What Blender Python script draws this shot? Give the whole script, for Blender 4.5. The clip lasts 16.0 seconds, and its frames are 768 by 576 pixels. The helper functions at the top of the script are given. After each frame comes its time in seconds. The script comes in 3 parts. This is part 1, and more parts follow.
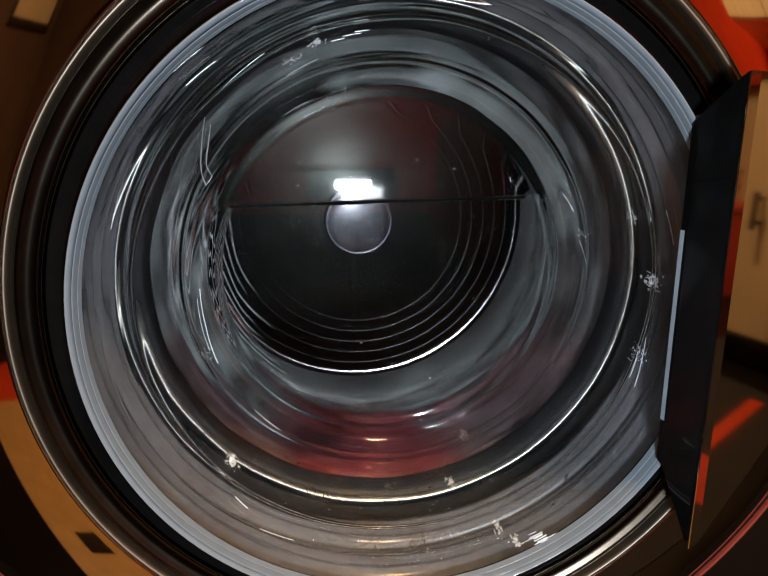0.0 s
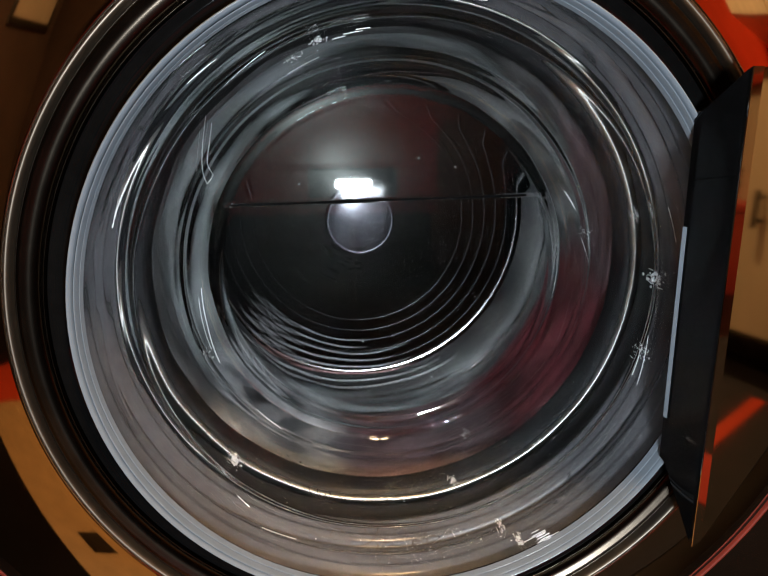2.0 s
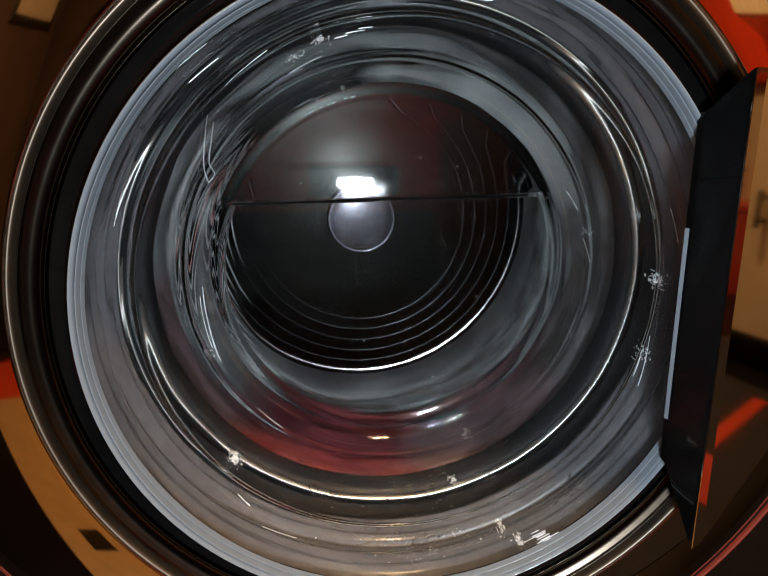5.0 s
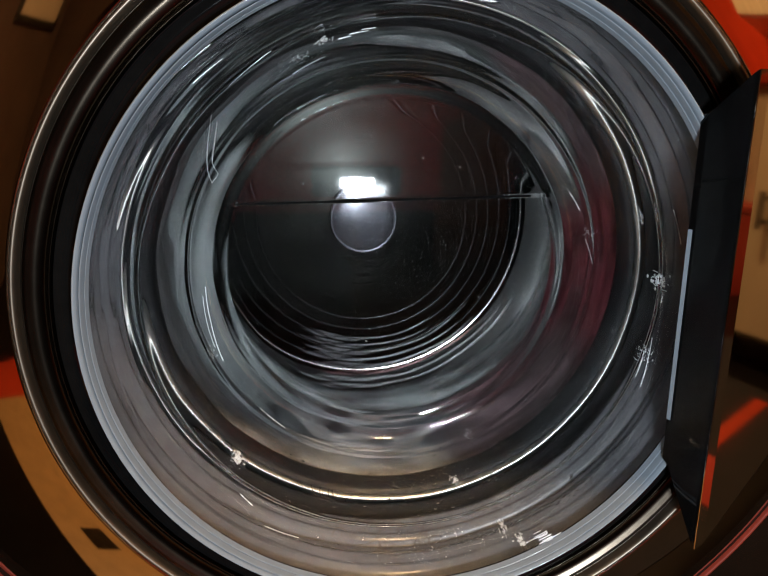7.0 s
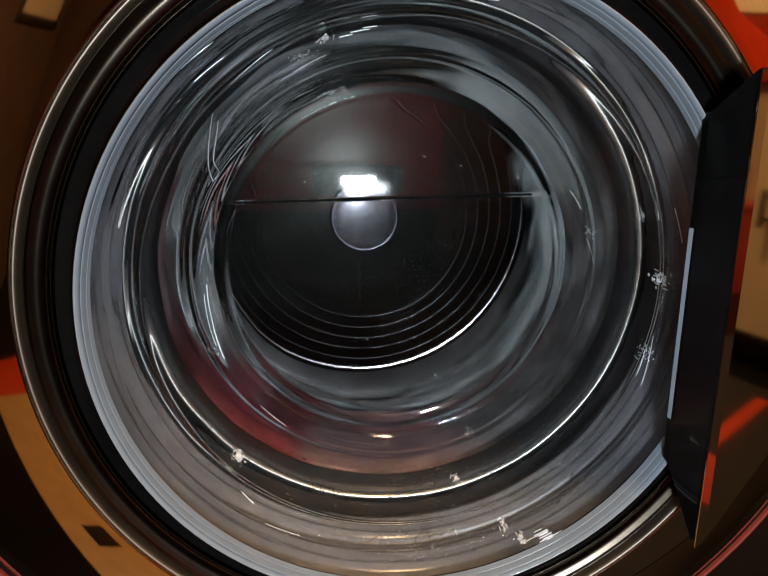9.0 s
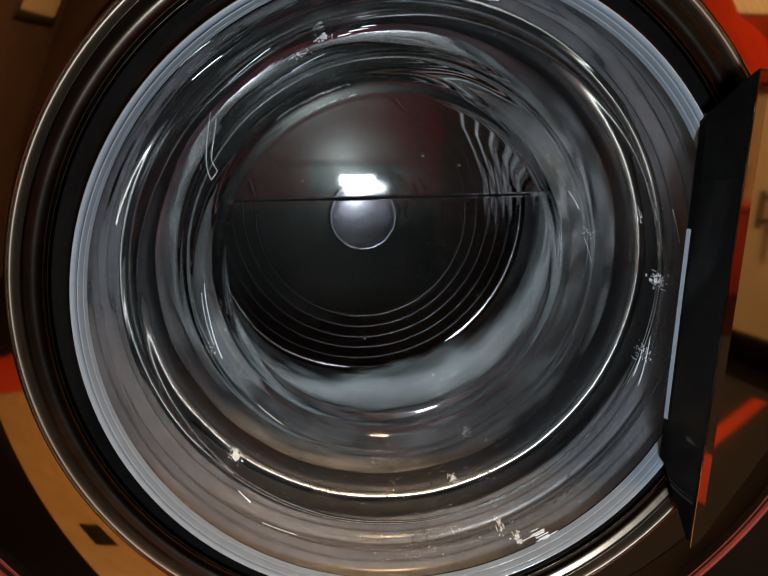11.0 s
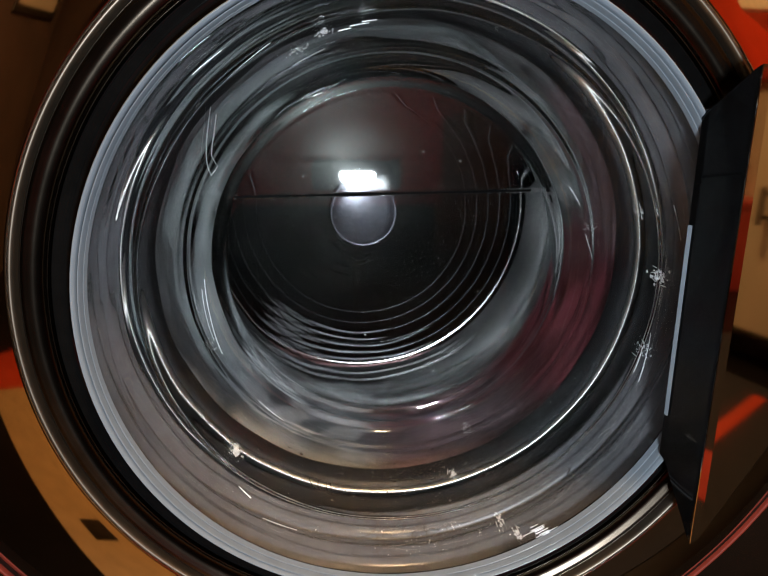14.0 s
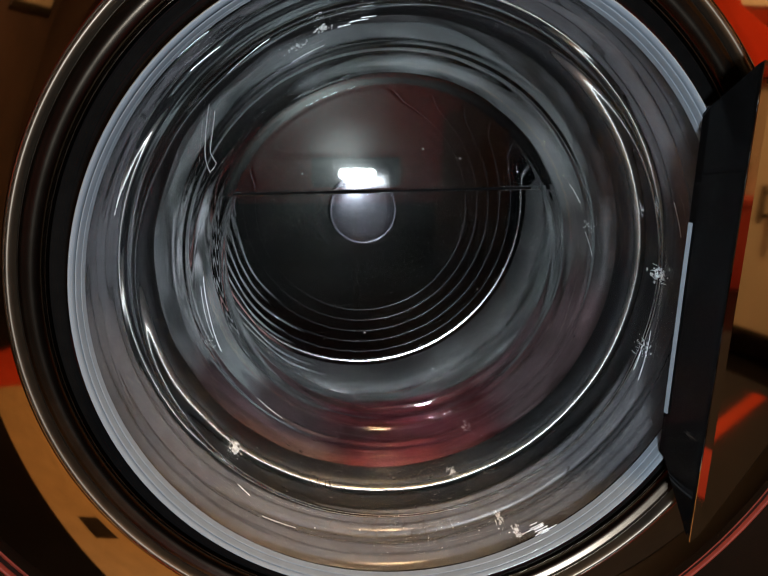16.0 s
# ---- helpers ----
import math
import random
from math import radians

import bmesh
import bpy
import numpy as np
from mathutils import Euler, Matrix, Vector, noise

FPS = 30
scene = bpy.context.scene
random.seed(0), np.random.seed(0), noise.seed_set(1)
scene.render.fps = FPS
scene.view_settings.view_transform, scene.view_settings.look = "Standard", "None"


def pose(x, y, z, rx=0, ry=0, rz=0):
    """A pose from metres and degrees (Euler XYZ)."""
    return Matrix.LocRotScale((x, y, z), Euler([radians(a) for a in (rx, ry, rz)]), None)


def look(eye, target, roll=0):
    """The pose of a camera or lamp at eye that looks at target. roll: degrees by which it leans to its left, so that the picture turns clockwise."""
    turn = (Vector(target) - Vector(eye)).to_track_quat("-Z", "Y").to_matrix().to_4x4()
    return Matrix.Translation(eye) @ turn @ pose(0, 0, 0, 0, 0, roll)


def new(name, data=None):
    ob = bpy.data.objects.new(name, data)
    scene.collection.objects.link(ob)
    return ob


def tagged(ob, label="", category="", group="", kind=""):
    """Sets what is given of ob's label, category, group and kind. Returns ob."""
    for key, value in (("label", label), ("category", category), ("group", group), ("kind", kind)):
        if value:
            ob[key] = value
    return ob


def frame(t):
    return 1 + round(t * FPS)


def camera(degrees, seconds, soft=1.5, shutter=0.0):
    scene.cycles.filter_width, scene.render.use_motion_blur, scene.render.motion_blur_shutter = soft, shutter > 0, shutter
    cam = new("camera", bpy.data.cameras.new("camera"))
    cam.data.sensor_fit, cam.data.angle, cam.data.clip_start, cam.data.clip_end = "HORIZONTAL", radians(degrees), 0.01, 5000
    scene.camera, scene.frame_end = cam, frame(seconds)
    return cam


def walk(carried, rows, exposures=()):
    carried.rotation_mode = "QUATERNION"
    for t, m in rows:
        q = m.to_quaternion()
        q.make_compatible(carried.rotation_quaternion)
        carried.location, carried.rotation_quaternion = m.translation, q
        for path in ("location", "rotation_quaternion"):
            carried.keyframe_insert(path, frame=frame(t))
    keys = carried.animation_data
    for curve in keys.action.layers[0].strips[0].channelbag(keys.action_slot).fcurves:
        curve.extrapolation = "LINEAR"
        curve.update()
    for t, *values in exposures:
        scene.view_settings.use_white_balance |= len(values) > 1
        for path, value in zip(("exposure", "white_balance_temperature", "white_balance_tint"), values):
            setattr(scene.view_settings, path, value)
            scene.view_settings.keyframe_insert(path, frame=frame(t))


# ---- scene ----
# A front-loading washing machine in a kitchen at night, drum spinning.
# The drum's axis runs along y at height AX; the door's rim lies at y = 0.
AX = 0.47
FOV = 71.0

cam = camera(FOV, 16.0, soft=1.3, shutter=0.14)
PATH = [
    (0, pose(-0.0473, -0.2411, AX + 0.0871, 74.84, 0, -6.94) @ pose(0, 0, 0, 0, 0, 0.00)),
    (0.5, pose(-0.0473, -0.2409, AX + 0.0865, 74.74, 0, -6.88) @ pose(0, 0, 0, 0, 0, -0.03)),
    (1, pose(-0.0470, -0.2408, AX + 0.0873, 74.70, 0, -6.74) @ pose(0, 0, 0, 0, 0, -0.22)),
    (1.5, pose(-0.0468, -0.2406, AX + 0.0869, 74.69, 0, -6.75) @ pose(0, 0, 0, 0, 0, -0.27)),
    (2, pose(-0.0478, -0.2409, AX + 0.0859, 74.86, 0, -6.85) @ pose(0, 0, 0, 0, 0, -0.21)),
    (2.5, pose(-0.0481, -0.2405, AX + 0.0868, 74.85, 0, -6.80) @ pose(0, 0, 0, 0, 0, -0.20)),
    (3, pose(-0.0477, -0.2410, AX + 0.0867, 74.99, 0, -6.82) @ pose(0, 0, 0, 0, 0, -0.20)),
    (3.5, pose(-0.0475, -0.2406, AX + 0.0868, 74.86, 0, -6.75) @ pose(0, 0, 0, 0, 0, -0.24)),
    (4, pose(-0.0473, -0.2405, AX + 0.0869, 74.75, 0, -6.72) @ pose(0, 0, 0, 0, 0, -0.17)),
    (6.5, pose(-0.0482, -0.2406, AX + 0.0867, 74.61, 0, -6.60) @ pose(0, 0, 0, 0, 0, 0.16)),
    (7, pose(-0.0487, -0.2407, AX + 0.0871, 74.65, 0, -6.59) @ pose(0, 0, 0, 0, 0, 0.13)),
    (7.5, pose(-0.0491, -0.2408, AX + 0.0871, 74.60, 0, -6.68) @ pose(0, 0, 0, 0, 0, 0.11)),
    (8, pose(-0.0491, -0.2409, AX + 0.0873, 74.56, 0, -6.66) @ pose(0, 0, 0, 0, 0, 0.03)),
    (8.5, pose(-0.0482, -0.2404, AX + 0.0870, 74.40, 0, -6.56) @ pose(0, 0, 0, 0, 0, 0.09)),
    (9, pose(-0.0486, -0.2409, AX + 0.0873, 74.46, 0, -6.46) @ pose(0, 0, 0, 0, 0, 0.15)),
    (11.5, pose(-0.0478, -0.2409, AX + 0.0875, 74.29, 0, -6.61) @ pose(0, 0, 0, 0, 0, 0.44)),
    (12, pose(-0.0485, -0.2406, AX + 0.0878, 74.17, 0, -6.62) @ pose(0, 0, 0, 0, 0, 0.35)),
    (12.5, pose(-0.0481, -0.2405, AX + 0.0870, 74.10, 0, -6.63) @ pose(0, 0, 0, 0, 0, 0.38)),
    (13, pose(-0.0486, -0.2405, AX + 0.0878, 74.16, 0, -6.64) @ pose(0, 0, 0, 0, 0, 0.46)),
    (13.5, pose(-0.0483, -0.2403, AX + 0.0870, 74.07, 0, -6.60) @ pose(0, 0, 0, 0, 0, 0.48)),
    (14, pose(-0.0481, -0.2405, AX + 0.0872, 73.97, 0, -6.59) @ pose(0, 0, 0, 0, 0, 0.49)),
    (14.5, pose(-0.0483, -0.2404, AX + 0.0863, 73.95, 0, -6.56) @ pose(0, 0, 0, 0, 0, 0.41)),
    (15, pose(-0.0480, -0.2406, AX + 0.0864, 73.98, 0, -6.54) @ pose(0, 0, 0, 0, 0, 0.54)),
    (15.5, pose(-0.0482, -0.2403, AX + 0.0861, 74.01, 0, -6.66) @ pose(0, 0, 0, 0, 0, 0.60)),
    (16, pose(-0.0476, -0.2398, AX + 0.0867, 73.76, 0, -6.59) @ pose(0, 0, 0, 0, 0, 0.54)),
]
walk(cam, PATH, [(0.0, 0.17), (16.0, 0.17)])

# ---- light: night, one warm ceiling lamp and one white light by the camera ----
world = bpy.data.worlds.new("night")
scene.world = world
world.use_nodes = True
world.node_tree.nodes["Background"].inputs[0].default_value = (0.010, 0.009, 0.010, 1)
world.node_tree.nodes["Background"].inputs[1].default_value = 1.0


def area_lamp(name, m, size, power, colour, round_lamp=False):
    data = bpy.data.lights.new(name, "AREA")
    data.shape = "DISK" if round_lamp else "RECTANGLE"
    data.size, data.size_y, data.energy, data.color = size, size * 0.25, power, colour
    ob = new(name, data)
    ob.matrix_world = m
    return ob


LAMP = (0.003, -0.31, AX + 0.034)
area_lamp("white_light", look(LAMP, (0.0, 0.3, AX - 0.03)), 0.049, 1.42, (0.82, 0.92, 1.0))
area_lamp("ceiling_light", look((0.45, -0.95, 2.36), (0.45, -0.95, 0)), 0.30, 35.0, (1.0, 0.62, 0.30), True)

# ---- materials ----


def material(name, base, rough=0.5, metal=0.0, vary=0.25, scale=8.0, bump=0.0, bump_scale=60.0, coat=0.0, second=None,
             rough_vary=0.1, stretch=(1, 1, 1), spec=0.5):
    """A principled surface whose colour varies at two scales, with fine relief."""
    mat = bpy.data.materials.new(name)
    mat.use_nodes = True
    nt = mat.node_tree
    n, l = nt.nodes, nt.links
    p = n["Principled BSDF"]
    p.inputs["Metallic"].default_value = metal
    p.inputs["Coat Weight"].default_value = coat
    p.inputs["Specular IOR Level"].default_value = spec
    tc = n.new("ShaderNodeTexCoord")
    mp = n.new("ShaderNodeMapping")
    mp.inputs["Scale"].default_value = stretch
    l.new(tc.outputs["Object"], mp.inputs["Vector"])
    big = n.new("ShaderNodeTexNoise")
    big.inputs["Scale"].default_value, big.inputs["Detail"].default_value = scale, 5
    fine = n.new("ShaderNodeTexNoise")
    fine.inputs["Scale"].default_value, fine.inputs["Detail"].default_value = scale * 14, 3
    for t in (big, fine):
        l.new(mp.outputs[0], t.inputs["Vector"])
    add = n.new("ShaderNodeMath")
    add.operation = "MULTIPLY_ADD"
    add.inputs[1].default_value = 0.65
    l.new(big.outputs[0], add.inputs[0])
    half = n.new("ShaderNodeMath")
    half.operation = "MULTIPLY"
    half.inputs[1].default_value = 0.35
    l.new(fine.outputs[0], half.inputs[0])
    l.new(half.outputs[0], add.inputs[2])
    ramp = n.new("ShaderNodeValToRGB")
    ramp.color_ramp.elements[0].position, ramp.color_ramp.elements[1].position = 0.33, 0.67
    dark = [c * (1 - vary) for c in base]
    lit = second or [min(1, c * (1 + vary)) for c in base]
    ramp.color_ramp.elements[0].color, ramp.color_ramp.elements[1].color = (*dark, 1), (*lit, 1)
    l.new(add.outputs[0], ramp.inputs[0])
    l.new(ramp.outputs[0], p.inputs["Base Color"])
    rr = n.new("ShaderNodeMapRange")
    rr.inputs["To Min"].default_value = max(0.0, rough - rough_vary)
    rr.inputs["To Max"].default_value = min(1.0, rough + rough_vary)
    l.new(add.outputs[0], rr.inputs[0])
    l.new(rr.outputs[0], p.inputs["Roughness"])
    if bump:
        rel = n.new("ShaderNodeTexNoise")
        rel.inputs["Scale"].default_value, rel.inputs["Detail"].default_value = bump_scale, 4
        l.new(mp.outputs[0], rel.inputs["Vector"])
        b = n.new("ShaderNodeBump")
        b.inputs["Strength"].default_value, b.inputs["Distance"].default_value = bump, 0.002
        l.new(rel.outputs[0], b.inputs["Height"])
        l.new(b.outputs[0], p.inputs["Normal"])
    return mat


def glass_material(name, colour=(1, 1, 1), ior=1.5, bump=0.0, rough=0.0):
    mat = bpy.data.materials.new(name)
    mat.use_nodes = True
    nt = mat.node_tree
    nt.nodes.remove(nt.nodes["Principled BSDF"])
    g = nt.nodes.new("ShaderNodeBsdfGlass")
    g.inputs["Color"].default_value = (*colour, 1)
    g.inputs["IOR"].default_value, g.inputs["Roughness"].default_value = ior, rough
    nt.links.new(g.outputs[0], nt.nodes["Material Output"].inputs[0])
    if bump:
        rel = nt.nodes.new("ShaderNodeTexNoise")
        rel.inputs["Scale"].default_value, rel.inputs["Detail"].default_value = 22, 2
        tc = nt.nodes.new("ShaderNodeTexCoord")
        nt.links.new(tc.outputs["Object"], rel.inputs["Vector"])
        b = nt.nodes.new("ShaderNodeBump")
        b.inputs["Strength"].default_value, b.inputs["Distance"].default_value = bump, 0.004
        nt.links.new(rel.outputs[0], b.inputs["Height"])
        nt.links.new(b.outputs[0], g.inputs["Normal"])
    return mat


CHROME = material("smoked_chrome", (0.66, 0.63, 0.60), 0.05, 1.0, 0.04, 5, rough_vary=0.03)
BLACK = material("black_gloss_plastic", (0.004, 0.004, 0.004), 0.04, 0, 0.3, 12, rough_vary=0.02, spec=0.30)
GREY = material("blue_grey_plastic", (0.215, 0.25, 0.285), 0.11, 0, 0.10, 9, bump=0.03)
RUBBER = material("grey_rubber", (0.066, 0.065, 0.070), 0.16, 0, 0.25, 11, bump=0.06, bump_scale=60)
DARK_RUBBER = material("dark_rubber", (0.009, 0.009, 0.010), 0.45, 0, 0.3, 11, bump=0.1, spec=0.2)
STEEL = material("drum_steel", (0.50, 0.50, 0.50), 0.22, 1.0, 0.12, 14, bump=0.03)
LIP = material("bright_steel", (0.80, 0.78, 0.74), 0.30, 1.0, 0.08, 14)
# near-black base: the dark room mirrored in the plate, put into its colour
SHADED_STEEL = material("back_steel_shaded", (0.0135, 0.0142, 0.0130), 0.25, 1.0, 0.15, 14, bump=0.03)
# lighter copies of the plate's steel, so its pressed rings read as lit
LIT_RING_STEEL = material("ring_steel_lit", (0.050, 0.052, 0.053), 0.20, 1.0, 0.3, 14, bump=0.05)
LIT_RING_BRIGHT = material("ring_steel_lit_bright", (0.30, 0.30, 0.295), 0.13, 1.0, 0.1, 14)
HUB_STEEL = material("hub_steel", (0.095, 0.095, 0.108), 0.24, 1.0, 0.15, 14, bump=0.03)
GLASS = glass_material("door_glass", (0.985, 0.99, 0.99), 1.52, 0.02)
GLASS_FLOOR = glass_material("door_glass_floor", (0.985, 0.99, 0.99), 1.52, 0.005, 0.029)
WATER = glass_material("water", (1, 1, 1), 1.33)
SMOKED = material("smoked_metal", (0.048, 0.038, 0.029), 0.22, 1.0, 0.2, 9, rough_vary=0.04)
# matt black that paints the dark line mirrored in the glass crease
CREASE_DARK = material("crease_dark", (0.003, 0.003, 0.003), 0.9, 0, 0.3, 40, spec=0.05)
PANEL = material("dark_enamel", (0.012, 0.008, 0.006), 0.20, 0, 0.2, 6, spec=0.35)
FLOOR = material("dark_floor", (0.006, 0.0045, 0.0035), 0.35, 0, 0.5, 5, bump=0.1, spec=0.25)
WALL = material("brown_wall", (0.110, 0.060, 0.034), 0.8, 0, 0.2, 4, bump=0.15)
CEIL = material("ceiling_paint", (0.62, 0.52, 0.40), 0.9, 0, 0.06, 3, bump=0.1)
CREAM = material("cream_laminate", (0.80, 0.63, 0.38), 0.4, 0, 0.12, 3, stretch=(6, 6, 1))
RED = material("red_lacquer", (0.60, 0.050, 0.014), 0.3, 0, 0.15, 4)
DEEP_RED = material("deep_red_lacquer", (0.42, 0.045, 0.028), 0.35, 0, 0.15, 4)
METAL = material("dark_handle_metal", (0.12, 0.10, 0.08), 0.35, 1.0, 0.2, 20)
LAMP_WHITE = material("lamp_shade", (0.7, 0.66, 0.6), 0.6, 0, 0.1, 10)
# pale tone for painted lamp glints, and for dust and the dried drip
GLINT_RESIDUE = material("white_glint_residue", (0.88, 0.90, 0.92), 0.30, 0.6, 0.1, 60)
C_RUG = material("black_rug", (0.015, 0.013, 0.013), 0.95, 0, 0.4, 30, bump=0.6, bump_scale=300)
TAN = material("tan_weave", (0.50, 0.29, 0.10), 0.8, 0, 0.15, 20, bump=0.4, bump_scale=200)
LINT = material("lint", (0.028, 0.020, 0.014), 0.8, 0, 0.3, 60)


def cloth(name, base, second=None):
    return material(name, base, 0.46, 0, 0.45, 22, bump=0.6, bump_scale=160, second=second, spec=0.4, rough_vary=0.15)


# ---- mesh helpers ----


def mesh_object(name, bm, mat, smooth=True):
    bmesh.ops.recalc_face_normals(bm, faces=bm.faces)
    me = bpy.data.meshes.new(name)
    bm.to_mesh(me)
    bm.free()
    for poly in me.polygons:
        poly.use_smooth = smooth
    me.materials.append(mat)
    return new(name, me)


def part(name, bm, mat, parent, label="", smooth=True, at=None):
    """One mesh under a thing or a part; at: its place in the parent's space."""
    ob = mesh_object(name, bm, mat, smooth)
    ob.parent = parent
    if at is not None:
        ob.matrix_basis = Matrix.Translation(at)
    return tagged(ob, label) if label else ob


def thing(name, at, label, category, group="", kind=""):
    ob = new(name)
    ob.matrix_basis = Matrix.Translation(at)
    ob.empty_display_size = 0.05
    return tagged(ob, label, category, group, kind)


def lathe(profile, n=144, closed=False, bm=None):
    """Turns a profile of (radius, y) round the y axis."""
    bm = bm or bmesh.new()
    rings = []
    for r, y in profile:
        if r < 1e-6:
            rings.append([bm.verts.new((0, y, 0))])
        else:
            rings.append([bm.verts.new((r * math.sin(2 * math.pi * i / n), y, r * math.cos(2 * math.pi * i / n))) for i in range(n)])
    pairs = list(zip(rings, rings[1:] + ([rings[0]] if closed else [])))[: len(rings) if closed else len(rings) - 1]
    for a, b in pairs:
        for i in range(n):
            j = (i + 1) % n
            if len(a) == 1 and len(b) == 1:
                continue
            if len(a) == 1:
                bm.faces.new((a[0], b[j], b[i]))
            elif len(b) == 1:
                bm.faces.new((a[i], a[j], b[0]))
            else:
                bm.faces.new((a[i], a[j], b[j], b[i]))
    return bm


def smooth_path(points, steps=6):
    """A rounded line through points (Catmull-Rom)."""
    out = []
    p = [points[0], *points, points[-1]]
    for i in range(1, len(p) - 2):
        for s in range(steps):
            t = s / steps
            out.append(tuple(0.5 * (2 * p[i][k] + (p[i + 1][k] - p[i - 1][k]) * t
                                    + (2 * p[i - 1][k] - 5 * p[i][k] + 4 * p[i + 1][k] - p[i + 2][k]) * t * t
                                    + (3 * p[i][k] - p[i - 1][k] - 3 * p[i + 1][k] + p[i + 2][k]) * t ** 3) for k in (0, 1)))
    out.append(points[-1])
    return out


def box(bm, lo, hi, bevel=0.0, segments=2):
    made = bmesh.ops.create_cube(bm, size=1)["verts"]
    for v in made:
        v.co = Vector([lo[k] + (v.co[k] + 0.5) * (hi[k] - lo[k]) for k in range(3)])
    if bevel:
        edges = list({e for v in made for e in v.link_edges})
        bmesh.ops.bevel(bm, geom=edges, offset=bevel, segments=segments, affect="EDGES", profile=0.5)
    return bm


def tube(bm, points, radius, sides=5):
    rings = []
    for i, p in enumerate(points):
        d = (points[min(i + 1, len(points) - 1)] - points[max(i - 1, 0)]).normalized()
        u = d.orthogonal().normalized()
        w = d.cross(u)
        rings.append([bm.verts.new(p + radius * (math.cos(2 * math.pi * k / sides) * u + math.sin(2 * math.pi * k / sides) * w)) for k in range(sides)])
    for a, b in zip(rings, rings[1:]):
        for k in range(sides):
            bm.faces.new((a[k], a[(k + 1) % sides], b[(k + 1) % sides], b[k]))


def slab(name, lo, hi, mat, label, category):
    return tagged(mesh_object(name, box(bmesh.new(), lo, hi), mat, False), label, category, kind="structure")


# ---- the room ----
slab("floor", (-1.7, -2.4, -0.1), (1.7, 0.8, 0.0), FLOOR, "dark brown stone kitchen floor", "floor")
slab("ceiling", (-1.7, -2.4, 2.4), (1.7, 0.8, 2.5), CEIL, "cream painted kitchen ceiling", "ceiling")
slab("wall_north", (-1.7, 0.7, 0.0), (1.7, 0.8, 2.4), WALL, "brown painted wall behind the machine", "wall")
slab("wall_south", (-1.7, -2.4, 0.0), (1.7, -2.3, 2.4), WALL, "brown painted kitchen wall", "wall")
slab("wall_west", (-1.7, -2.3, 0.0), (-1.6, 0.7, 2.4), WALL, "brown painted kitchen wall", "wall")
slab("wall_east", (1.6, -2.3, 0.0), (1.7, 0.7, 2.4), WALL, "brown painted kitchen wall", "wall")


def cabinet(at, width, depth, height, front, doors, label, turn=0, drop=0.08):
    """A kitchen cabinet, its front towards +y before turning."""
    ob = thing("kitchen_cabinet", at, label, "cabinet", "kitchen cabinets")
    ob.matrix_basis = Matrix.Translation(at) @ pose(0, 0, 0, 0, 0, turn)
    part("body", box(bmesh.new(), (-width / 2, -depth, drop), (width / 2, -0.022, height), 0.002), front, ob, smooth=False)
    if drop:
        part("plinth", box(bmesh.new(), (-width / 2 + 0.01, -depth, 0), (width / 2 - 0.01, -0.07, drop)), BLACK, ob, "black recessed plinth", smooth=False)
    w = width / doors
    for i in range(doors):
        x = -width / 2 + i * w
        door = part("door", box(bmesh.new(), (x + 0.003, -0.020, drop + 0.004), (x + w - 0.003, 0, height - 0.004), 0.003), front, ob, smooth=False)
        bm = box(bmesh.new(), (x + w - 0.075, 0.022, height * 0.49), (x + w - 0.063, 0.032, height * 0.49 + 0.09), 0.003)
        for z in (0.012, 0.068):
            box(bm, (x + w - 0.073, 0.0005, height * 0.49 + z), (x + w - 0.065, 0.024, height * 0.49 + z + 0.010))
        part("handle", bm, METAL, door, "dark metal bar handle", smooth=False)
    return ob


def worktop(at, width, depth, label, turn=0):
    bm = box(bmesh.new(), (-width / 2, -depth, 0), (width / 2, 0.02, 0.035), 0.004)
    ob = tagged(mesh_object("worktop", bm, RED, False), label, "worktop")
    ob.matrix_basis = Matrix.Translation(at) @ pose(0, 0, 0, 0, 0, turn)
    return ob


# east run
for y in (-1.895, -1.095, -0.295):
    cabinet((1.20, y, 0), 0.8, 0.38, 0.74, CREAM, 2, "cream laminate base cabinet with dark bar handles", turn=90, drop=0.09)
for y in (-0.65, 0.15):
    cabinet((1.24, y, 1.05), 0.8, 0.33, 0.72, CREAM, 2, "cream laminate wall cabinet with dark bar handles", turn=90, drop=0.0)
worktop((1.20, -1.095, 0.7405), 2.4, 0.38, "red laminate worktop on cream base cabinets", 90)
bm = box(bmesh.new(), (1.578, -2.15, 0.777), (1.598, 0.25, 1.70), 0.002)
tagged(mesh_object("splashback", bm, RED, False), "glossy red splashback panel above the worktop", "splashback")
# west wall
pic = thing("picture", (-1.598, -1.75, 1.55), "cream picture in a dark wooden frame on the wall", "picture")
part("frame", box(bmesh.new(), (0, -0.42, -0.20), (0.02, 0.34, 0.20), 0.004), METAL, pic, smooth=False)
part("print", box(bmesh.new(), (0.02, -0.37, -0.15), (0.023, 0.29, 0.15)), CREAM, pic, smooth=False)
mat_ob = tagged(mesh_object("floor_mat", box(bmesh.new(), (-0.80, -0.20, 0.0), (0.62, 0.20, 0.010), 0.004), TAN, False), "tan woven floor mat with one red end band", "mat")
mat_ob.matrix_basis = pose(-0.43, -0.47, 0, 0, 0, 43)
part("end_band", box(bmesh.new(), (-0.79, -0.195, 0.0105), (-0.52, 0.195, 0.0125)), RED, mat_ob, "red end band", smooth=False)
